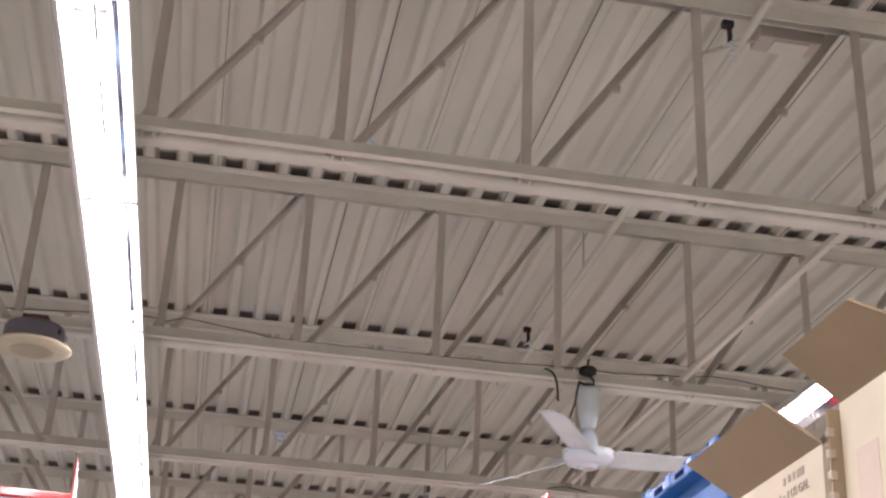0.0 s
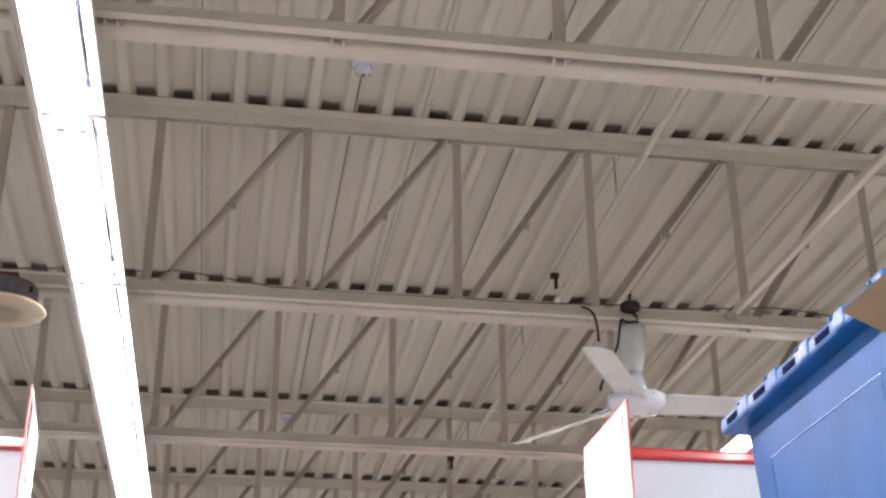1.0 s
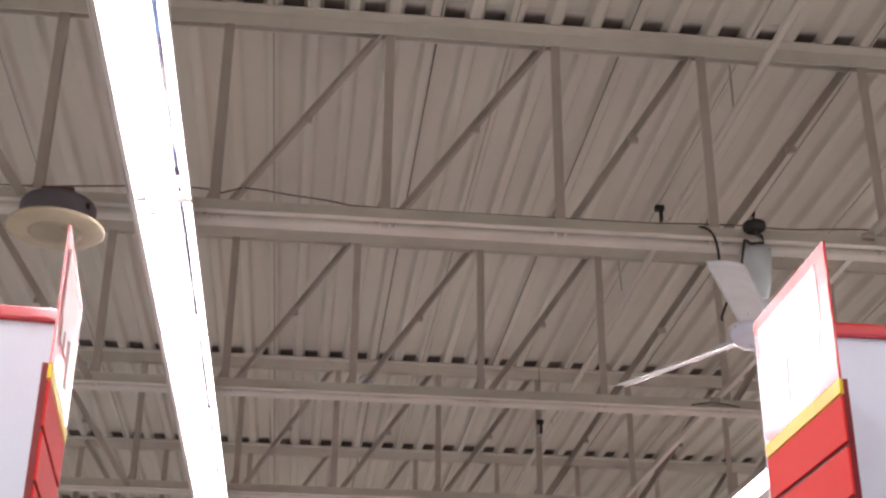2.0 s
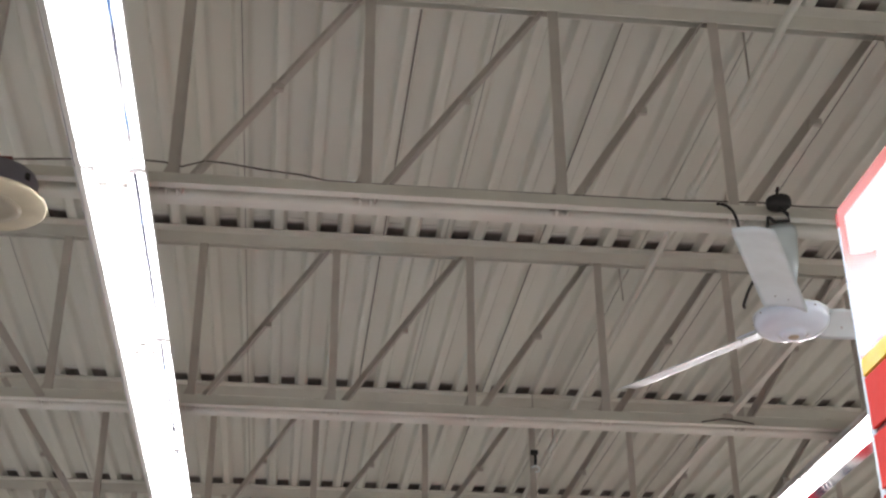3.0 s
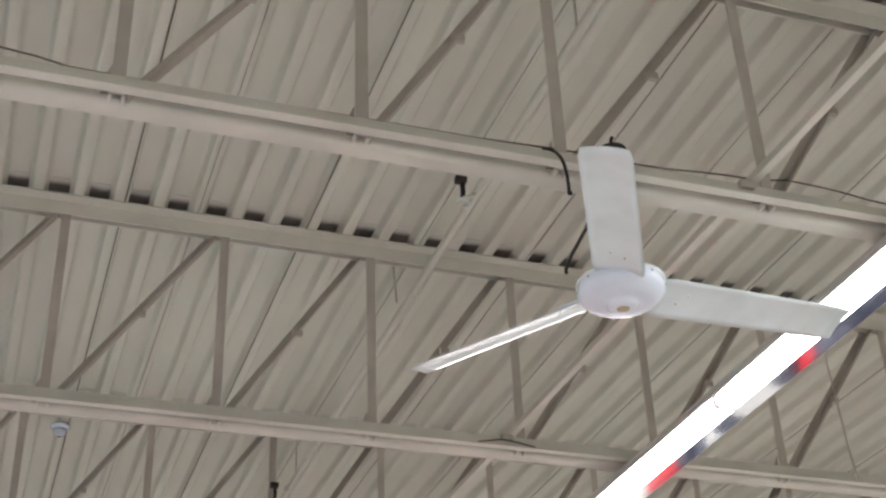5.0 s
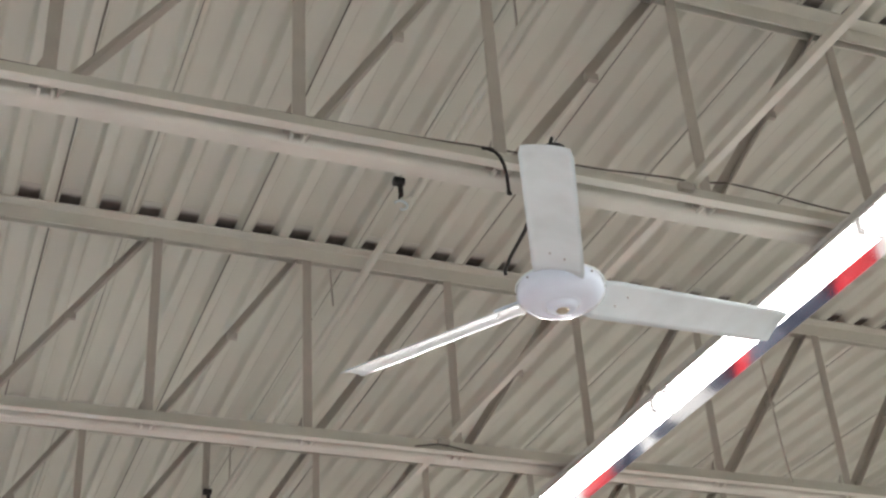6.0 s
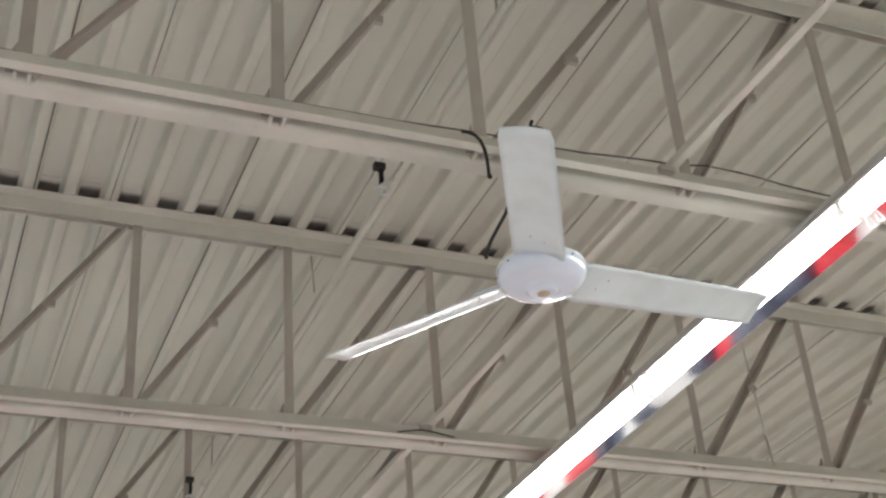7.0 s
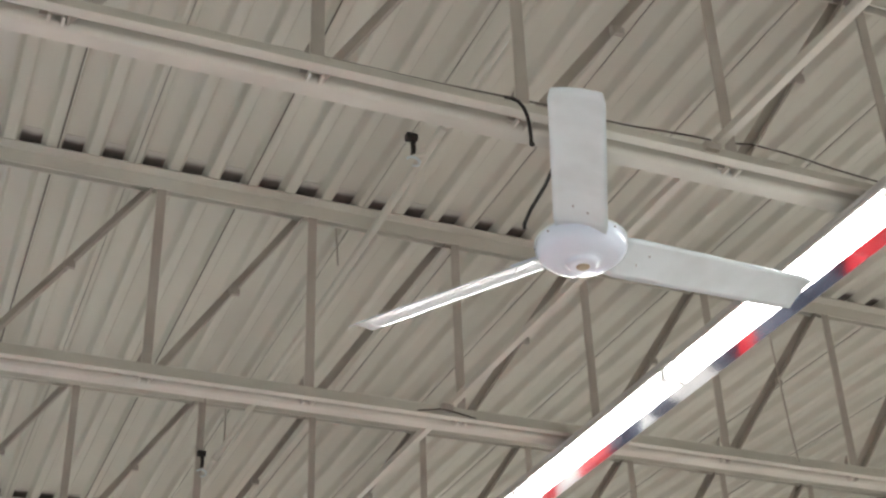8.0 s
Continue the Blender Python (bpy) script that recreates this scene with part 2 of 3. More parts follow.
def build_deck():
    """Trapezoidal steel deck, narrow ribs hanging down between wide flats; side laps every six ribs."""
    bm = bmesh.new()
    prof = []
    depth, low, slope = 0.042, 0.038, 0.018
    n0 = math.floor((X0 - 0.02) / RIB)
    n1 = math.ceil((X1 - 0.02) / RIB)
    for n in range(n0, n1):
        x = 0.016 + n * RIB
        half = [(low / 2 - 0.006, ZT), (low / 2 + 0.001, ZT + 0.0015), (low / 2 + 0.005, ZT + 0.008), (low / 2 + slope - 0.004, ZT + depth - 0.008), (low / 2 + slope + 0.001, ZT + depth - 0.0015), (low / 2 + slope + 0.008, ZT + depth)]
        prof += [(x - u, z) for u, z in half[::-1]] + [(x + u, z) for u, z in half]
    a = [bm.verts.new((x, Y0, z)) for x, z in prof]
    b = [bm.verts.new((x, Y1, z)) for x, z in prof]
    for i in range(len(prof) - 1):
        bm.faces.new((a[i], a[i + 1], b[i + 1], b[i]))
    tagged(part("ceiling", bm, DECK, smooth=True), "off-white painted ribbed steel roof deck", "ceiling", kind="structure")
    tagged(part("roof", box((X0, Y0, ZT + 0.06), (X1, Y1, ZT + 0.16)), DECK), "flat roof build-up above the steel deck", "roof", kind="structure")
    # sheet edges lapped over one another: a low standing lip with an open slot beside it
    lip_ob = slot_ob = None
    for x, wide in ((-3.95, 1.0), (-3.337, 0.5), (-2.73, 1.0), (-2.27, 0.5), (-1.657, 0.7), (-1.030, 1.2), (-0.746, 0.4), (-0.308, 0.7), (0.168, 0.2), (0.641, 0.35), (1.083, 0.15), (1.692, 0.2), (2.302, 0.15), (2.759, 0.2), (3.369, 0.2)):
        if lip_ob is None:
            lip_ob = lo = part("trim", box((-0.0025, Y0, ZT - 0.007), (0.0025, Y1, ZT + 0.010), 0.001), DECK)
            # solid dark strip painted as the shade in the open slot
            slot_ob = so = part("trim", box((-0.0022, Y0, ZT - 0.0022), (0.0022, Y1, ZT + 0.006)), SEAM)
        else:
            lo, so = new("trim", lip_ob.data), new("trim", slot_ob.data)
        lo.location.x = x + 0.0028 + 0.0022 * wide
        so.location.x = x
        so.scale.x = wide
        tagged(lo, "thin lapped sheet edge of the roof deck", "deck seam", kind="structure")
        tagged(so, "dark strip for the shade in an open deck seam", "deck seam", kind="structure")
    # dark strips in the flutes over the joists stand in for shade
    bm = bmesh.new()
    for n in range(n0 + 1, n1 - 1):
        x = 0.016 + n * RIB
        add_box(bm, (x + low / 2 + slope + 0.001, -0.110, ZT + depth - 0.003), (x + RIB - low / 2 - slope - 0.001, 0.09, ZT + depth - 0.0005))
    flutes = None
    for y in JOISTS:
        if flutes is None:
            flutes = ob = part("trim", bm, FLUTE_SHADE)
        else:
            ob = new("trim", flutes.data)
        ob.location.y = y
        tagged(ob, "deck flutes above the joist with shade painted in dark", "deck flutes", kind="structure")


def chord_profile(side, w, leg, gap, t=0.006, r=0.016):
    """A rolled angle with a rounded inner heel. side: -1 for the angle at the far side of the gap, +1 at the near one."""
    arc = [(gap / 2 + r - r * math.cos(a), r - r * math.sin(a)) for a in (i * math.pi / 10 for i in range(6))]
    inner = [(gap / 2 + w, 0.0), (gap / 2 + w, t), (gap / 2 + r + 0.002, t + 0.001), (gap / 2 + t + 0.002, t + 0.006), (gap / 2 + t, r), (gap / 2 + t, leg), (gap / 2, leg)]
    return [(side * u, z) for u, z in arc + inner]


# panel points of each joist set off from an even rhythm, as they were welded: joist number -> panel -> metres along x
WEB_SHIFT = {2: {-3: -0.010, -2: -0.016, -1: -0.004},
             3: {-4: 0.020, -3: 0.014, -2: 0.004, -1: 0.022, 0: -0.021, 1: 0.013, 2: -0.004},
             4: {-3: -0.010, -2: -0.019, -1: -0.015, 0: -0.024, 1: -0.023, 2: -0.042, 3: -0.048, 4: -0.010},
             5: {-3: -0.008, -2: -0.040, -1: -0.026, 0: -0.013, 1: -0.045, 2: -0.042, 3: -0.03}}


def web_meshes():
    """One joist's steel pieces, built once and shared by all joists."""
    gap, t = 0.030, 0.006
    kit = {}
    for key, side, w in (("near", 1, 0.043), ("far", -1, 0.060)):
        bm = sweep(bmesh.new(), chord_profile(side, w, 0.058, gap), (X0, 0, ZB - 0.05), (X1, 0, ZB - 0.05))
        kit["bottom_" + key] = (bm, CHORD)
        bm = sweep(bmesh.new(), [(side * (gap / 2 + u), v) for u, v in angle_profile(0.055, 0.062, t, 1, -1)], (X0, 0, ZT - 0.001), (X1, 0, ZT - 0.001))
        kit["top_" + key] = (bm, CHORD)
    # verticals: angles with a flattened foot
    bm = sweep(bmesh.new(), [(u - 0.017, w - 0.019) for u, w in angle_profile(0.035, 0.036, 0.005)], (0, 0, ZB - 0.045), (0, 0, ZT - 0.008), up=(0, 1, 0))
    foot = [(-0.016, ZB - 0.040), (-0.040, ZB - 0.040), (-0.034, ZB + 0.020), (-0.016, ZB + 0.062)]
    rim = [[bm.verts.new((x, y, z)) for x, z in foot] for y in (0.002, 0.007)]
    bm.faces.new(rim[0])
    bm.faces.new(rim[1][::-1])
    for k in range(4):
        bm.faces.new((rim[0][k], rim[0][(k + 1) % 4], rim[1][(k + 1) % 4], rim[1][k]))
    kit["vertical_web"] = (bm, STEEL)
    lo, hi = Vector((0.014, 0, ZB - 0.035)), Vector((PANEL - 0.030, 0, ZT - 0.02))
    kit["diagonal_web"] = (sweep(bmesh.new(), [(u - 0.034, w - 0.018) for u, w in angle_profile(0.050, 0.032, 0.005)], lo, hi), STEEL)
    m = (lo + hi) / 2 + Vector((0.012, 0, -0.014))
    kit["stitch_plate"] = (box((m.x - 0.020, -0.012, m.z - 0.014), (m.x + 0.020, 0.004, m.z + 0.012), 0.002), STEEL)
    # a pair of thin tabs across the gap at each panel point
    kit["spacer"] = (box((-0.0035, -gap / 2 - 0.002, ZB - 0.053), (0.0035, gap / 2 + 0.002, ZB - 0.038), 0.001), CHORD)
    made = {}
    for key, (bm, mat) in kit.items():
        bmesh.ops.recalc_face_normals(bm, faces=bm.faces)
        me = bpy.data.meshes.new(key)
        bm.to_mesh(me)
        bm.free()
        me.materials.append(mat)
        made[key] = me
    return made


def build_joist(kit, y, shifts):
    """An open-web steel joist along x. The diagonals lean the other way past the middle of the span."""
    j = thing("roof_joist", "off-white painted open-web steel roof joist", "steel joist", "roof joists", at=(0, y, 0))

    def piece(name, key, x=0.0, parent=j):
        ob = new(name, kit[key])
        ob.parent = parent
        ob.location.x = x
        return ob

    for key in ("near", "far"):
        piece("bottom_chord", "bottom_" + key)
        piece("top_chord", "top_" + key)
    for k in range(-14, 15):
        x = k * PANEL + shifts.get(k, 0.0)
        if x < X0 + 0.3 or x > X1 - 0.9:
            continue
        piece("vertical_web", "vertical_web", x)
        for dx in (-0.017, 0.017):
            piece("spacer", "spacer", x + dx)
        if k == -4:
            continue
        d = piece("diagonal_web", "diagonal_web", x if k > -4 else x + PANEL)
        piece("stitch_plate", "stitch_plate", 0.0, d)
        if k > -4:
            # reaches from this panel point to the next one
            d.scale.x = (PANEL + shifts.get(k + 1, 0.0) - shifts.get(k, 0.0)) / PANEL
        else:
            d.rotation_euler.z = math.pi
    return j


def build_frame():
    kit = web_meshes()
    for n, y in enumerate(JOISTS):
        build_joist(kit, y, WEB_SHIFT.get(n, {}))
    # bridging bars on the bottom chords, running across the joists
    ya, yb = JOISTS[0] - 0.3, JOISTS[-1] + 0.3
    for x, slope in ((0.612, -0.0150), (-3.9, 0.0), (4.3, 0.0)):
        ob = thing("bridging_bar", "long off-white steel bridging bar across the joists", "bridging bar", "bridging bars")
        bm = sweep(bmesh.new(), angle_profile(0.025, 0.025, 0.004), (x + slope * ya, ya, ZB + 0.009), (x + slope * yb, yb, ZB + 0.009))
        part("bar", bm, CHORD, ob)
        for y in JOISTS:
            xx = x + slope * y
            part("weld_clip", box((xx - 0.035, y - 0.040, ZB - 0.012), (xx + 0.012, y - 0.016, ZB + 0.012), 0.002), STEEL, ob)


def build_pipe():
    ob = thing("sprinkler_pipe", "off-white painted pipe running below the roof deck", "pipe")
    part("pipe", tube([(0.135, JOISTS[0] - 0.3, 4.660), (0.135, JOISTS[-1] + 0.3, 4.660)], 0.0155, 14), DECK, ob, smooth=True)
    for y in (-1.9, 1.2, 4.3, 7.4):
        part("coupling", tube([(0.135, y, 4.660), (0.135, y + 0.05, 4.660)], 0.0205, 14), DECK, ob, smooth=True)
    for y in JOISTS[1::2]:
        part("hanger_rod", tube([(0.135, y + 0.10, 4.670), (0.135, y + 0.10, ZT + 0.040)], 0.004, 6), STEEL, ob)


build_shell()
build_pipe()
build_deck()
build_frame()


# ---------------------------------------------------------------- strip lamps
def build_strip_lamp(length):
    """A trough lamp with two tubes and a polished reflector, along y from 0."""
    ob = thing("strip_light", "long glowing fluorescent strip light with polished reflector", "strip light", "strip lights")
    t = 0.002
    trough = [(-0.030, 0.031), (-0.067, 0.000), (-0.098, -0.033), (-0.101, -0.031), (-0.069, 0.003), (-0.033, 0.035), (0.033, 0.035), (0.069, 0.003), (0.101, -0.031), (0.098, -0.033), (0.067, 0.000), (0.030, 0.031)]
    bm = sweep(bmesh.new(), [(-a, b) for a, b in trough], (0, 0.0005, 0), (0, length - 0.0005, 0))
    part("reflector", bm, MIRROR, ob)
    for sx in (-1, 1):
        bm = sweep(bmesh.new(), [(sx * a, c) for a, c in ((0.0345, 0.0365), (0.0705, 0.0042), (0.1030, -0.0315), (0.1045, -0.0305), (0.0720, 0.0056), (0.0360, 0.0380))], (0, 0.0004, 0), (0, length - 0.0004, 0))
        part("shell", bm, HOUSING, ob)
    for y in (0.02, length - 0.02):
        part("end_plate", box((-0.034, y - 0.0015, 0.004), (0.034, y + 0.0015, 0.030)), HOUSING, ob)
        part("spring_clip", tube([(0.060, y, 0.012), (0.080, y + 0.012, -0.036), (0.105, y + 0.006, -0.032), (0.108, y - 0.008, -0.012)], 0.0022, 6), HOUSING, ob)
    part("housing", box((-0.036, 0, 0.039), (0.036, length, 0.056), 0.004), HOUSING, ob)
    for x in (-0.033, 0.027):
        n = max(1, round(length / 1.2))
        for i in range(n):
            a, b = i * length / n + 0.018, (i + 1) * length / n - 0.018
            tb = part("fluorescent_tube", tube([(x, a, -0.017), (x, b, -0.017)], 0.015, 12), TUBE, ob, smooth=True)
            for e in (a - 0.006, b + 0.006):
                part("lamp_holder", box((x - 0.013, e - 0.007, -0.028), (x + 0.014, e + 0.007, 0.026), 0.003), HOUSING, tb)
    for y in (0.25, length - 0.25):
        part("hanger", box((-0.014, y - 0.010, 0.054), (0.014, y + 0.010, 0.080), 0.002), HOUSING, ob)
    return ob


LAMP = 2.44
base = build_strip_lamp(LAMP)
first = True
for rx, slope in ROWS + HIDDEN_ROWS:
    start = -5.22 if rx < 0 else -3.97
    for i in range(7):
        y = start + i * LAMP
        m = pose(rx + slope * y, y, LAMP_Z, 0, 0, -math.degrees(math.atan(slope)))
        if first:
            base.matrix_basis = m
            first = False
        else:
            copy_thing(base, m)


# ---------------------------------------------------------------- ceiling fan
def build_fan():
    cx, cy, zh = 0.137, 3.528, 3.688
    fan = thing("ceiling_fan", "white three-blade industrial ceiling fan hanging at rest", "ceiling fan", at=(cx, cy, 0))
    c = (0, 0, zh)
    motor = part("motor_housing", lathe([(0, -0.032), (0.030, -0.032), (0.036, -0.0308), (0.0405, -0.027), (0.0430, -0.021), (0.047, -0.0180), (0.058, -0.0168), (0.072, -0.0155), (0.090, -0.0115), (0.104, -0.003), (0.1135, 0.007), (0.1175, 0.017), (0.1175, 0.040), (0.114, 0.046), (0.086, 0.050), (0.05, 0.056), (0.030, 0.070), (0, 0.070)], 56, c), FAN, fan, smooth=True)
    part("bottom_cap", lathe([(0, -0.034), (0.012, -0.035), (0.016, -0.034), (0.018, -0.0315), (0.018, -0.026), (0, -0.026)], 28, c), BRASS, motor, "dull brass bottom cap", smooth=True)
    part("seam_ring", lathe([(0.1165, 0.0385), (0.1195, 0.0395), (0.1195, 0.0435), (0.1150, 0.0450)], 56, c), FAN_DIRTY, motor, smooth=True)
    for i in range(8):
        a = 2 * math.pi * (i + 0.4) / 8
        p = (0.1175 * math.cos(a), 0.1175 * math.sin(a), zh + 0.030)
        part("screw", lathe([(0, -0.003), (0.003, -0.0015), (0.003, 0.0015), (0, 0.003)], 8, p), WIRE, motor)
    part("down_rod", tube([(0, 0, zh + 0.07), (0, 0, 4.10)], 0.012, 14), FAN, fan, smooth=True)
    part("lower_cup", lathe([(0.014, 0.150), (0.030, 0.148), (0.042, 0.110), (0.048, 0.060), (0.046, 0.058), (0.038, 0.110), (0.014, 0.140)], 32, c), FAN, fan, smooth=True)
    part("canopy", lathe([(0.014, -0.190), (0.034, -0.186), (0.048, -0.120), (0.056, -0.020), (0.056, 0.0), (0.050, 0.0), (0.044, -0.110), (0.014, -0.17)], 36, (0, 0, 4.035)), FAN_DIRTY, fan, "greyish white canopy cup", smooth=True)
    # hanger: black rubber pulley and its bolt over the bottom chord
    hanger = part("hanger_bracket", lathe([(0, 0.016), (0.032, 0.016), (0.039, 0.011), (0.041, 0.0), (0.039, -0.012), (0.030, -0.018), (0, -0.018)], 28, (-0.030, -0.098, 4.084)), BLACK, fan, "black rubber hanger", smooth=True)
    part("bolt", tube([(-0.030, -0.098, 4.095), (-0.030, -0.098, 4.128), (-0.024, -0.096, 4.142)], 0.005, 8), BLACK, hanger)
    part("hanger_strap", tube([(-0.030, -0.098, 4.064), (-0.005, -0.098, 4.045), (0.006, -0.080, 4.030), (-0.040, -0.070, 4.028), (-0.068, -0.100, 4.026)], 0.006, 8), BLACK, hanger)
    part("power_cable", tube([(-0.072, -0.100, 4.028), (-0.078, -0.095, 3.99), (-0.080, -0.06, 3.935), (-0.092, -0.01, 3.880), (-0.116, 0.04, 3.826), (-0.128, 0.058, 3.790), (-0.124, 0.064, 3.780)], 0.005, 8), BLACK, fan, "black power cable")
    # blades: cambered, tapered sheet with rounded corners, 0.70 m radius
    for ang, reach in ((4.5, 0.622), (125.5, 0.585), (241.4, 0.582)):
        bm = bmesh.new()
        nr, nc, th = 16, 8, 0.003
        top, bot = [], []
        for i in range(nr + 1):
            u = i / nr
            r = 0.100 + u * reach
            w = 0.138 - 0.013 * u
            end = max(0.0, (u - 0.955) / 0.045)
            w *= 1 - 0.10 * end ** 2
            if i == 0:
                w *= 0.92
            pitch = math.radians(18.5 - 3 * u)
            ra, rb = [], []
            for k in range(nc + 1):
                s = k / nc - 0.5
                camber = 0.007 * (1 - 4 * s * s)
                y, z = s * w, camber
                yy, zz = y * math.cos(pitch) + z * math.sin(pitch), -y * math.sin(pitch) + z * math.cos(pitch)
                ra.append(bm.verts.new((r, yy, zz + th / 2)))
                rb.append(bm.verts.new((r, yy, zz - th / 2)))
            top.append(ra)
            bot.append(rb)
        for i in range(nr):
            for k in range(nc):
                bm.faces.new((top[i][k], top[i + 1][k], top[i + 1][k + 1], top[i][k + 1]))
                bm.faces.new((bot[i][k], bot[i][k + 1], bot[i + 1][k + 1], bot[i + 1][k]))
            for k in (0, nc):
                bm.faces.new((top[i][k], bot[i][k], bot[i + 1][k], top[i + 1][k]))
        for i in (0, nr):
            for k in range(nc):
                bm.faces.new((top[i][k], top[i][k + 1], bot[i][k + 1], bot[i][k]))
        blade = part("blade", bm, FAN_DIRTY, fan, smooth=True)
        blade.location = (0, 0, zh + 0.020)
        blade.rotation_euler = (Matrix.Rotation(math.radians(-2.6), 3, "Y") @ Matrix.Rotation(math.radians(ang), 3, "Z")).to_euler()
        arm = part("blade_iron", box((0.060, -0.030, 0.012), (0.19, 0.030, 0.018), 0.003), FAN, blade)
        arm.rotation_euler.x = math.radians(-20)
        for x, y in ((0.150, 0.018), (0.172, -0.016)):
            part("rivet", lathe([(0, -0.0045), (0.0024, -0.0035), (0.0024, 0.002), (0, 0.002)], 8, (x + 0.03, y, 0.0045 - y * 0.33)), RIVET, blade)


build_fan()


# ---------------------------------------------------------------- things on the ceiling
def build_speaker(cx, cy):
    sp = thing("ceiling_speaker", "round cream loudspeaker with grey can hung under a joist", "loudspeaker", at=(cx, cy, 0))
    part("baffle", lathe([(0.090, -0.012), (0.155, -0.004), (0.162, 0.002), (0.160, 0.008), (0.120, 0.016), (0.090, 0.010)], 48, (0, 0, 3.905)), CREAM, sp, smooth=True)
    part("grille", lathe([(0, -0.013), (0.060, -0.014), (0.090, -0.012), (0.090, -0.004), (0, -0.004)], 40, (0, 0, 3.905)), GRILLE, sp, smooth=True)
    can = part("can", lathe([(0, 0.008), (0.124, 0.010), (0.127, 0.016), (0.126, 0.080), (0.118, 0.096), (0.080, 0.108), (0, 0.110)], 40, (0, 0, 3.905)), CAN, sp, "dull grey metal can", smooth=True)
    part("knockout", lathe([(0, -0.01), (0.010, -0.01), (0.010, 0.01), (0, 0.01)], 14, (0.105, -0.066, 3.965)), BLACK, can)
    part("bracket", box((-0.054, -0.060, 4.005), (0.054, 0.030, 4.0385), 0.004), RUST, sp, "brown metal mounting bracket")


def build_detector(x, y):
    ob = thing("ceiling_sensor", "small white round sensor below the roof deck", "sensor", "sensors", at=(x, y, ZT - 0.004))
    part("base", lathe([(0, 0.0), (0.050, 0.0), (0.052, -0.012), (0.040, -0.022), (0, -0.022)], 32), FAN, ob, smooth=True)
    part("head", lathe([(0, -0.022), (0.034, -0.022), (0.032, -0.048), (0.016, -0.058), (0, -0.058)], 28), FAN, ob, smooth=True)
    part("lens", lathe([(0, -0.056), (0.008, -0.060), (0, -0.066)], 12), BLACK, ob)


def build_sprinkler(x, y, z, on_pipe):
    """A dark head with a pale ring, on an elbow from the pipe or on a rod from the deck."""
    ob = thing("ceiling_sprinkler", "dark ceiling sprinkler with a pale ring below the roof deck", "sprinkler", "sprinklers", at=(x, y, z))
    part("clamp", box((-0.022, -0.014, -0.004), (0.020, 0.014, 0.022), 0.004), BLACK, ob)
    part("stem", tube([(0.004, 0, 0.0), (0.006, 0, -0.040), (0.004, 0, -0.062)], 0.009, 10), BLACK, ob)
    part("ring", tube([(0.004 + 0.024 * math.sin(a), 0, -0.072 - 0.018 * (1 - math.cos(a))) for a in [i * math.pi / 7 - 1.2 for i in range(11)]], 0.005, 8), FAN_DIRTY, ob)
    if on_pipe:
        part("elbow", tube([(0.004, 0, -0.058), (0.020, 0, -0.062), (0.040, 0, -0.050), (0.135 - x, 0, 4.660 - z)], 0.008, 8), DECK, ob, smooth=True)
    else:
        part("rod", tube([(0.0, 0, 0.018), (0.0, 0, ZT - z)], 0.004, 6), STEEL, ob)


build_speaker(-2.322, 3.40)
for x, y in ((-1.032, 3.045), (-1.067, 7.42)):
    build_detector(x, y)
for x, y, z, on_pipe in ((0.075, 4.50, 4.691, True), (-0.012, 7.095, 4.53, False), (0.080, 1.56, 4.70, True)):
    build_sprinkler(x, y, z, on_pipe)


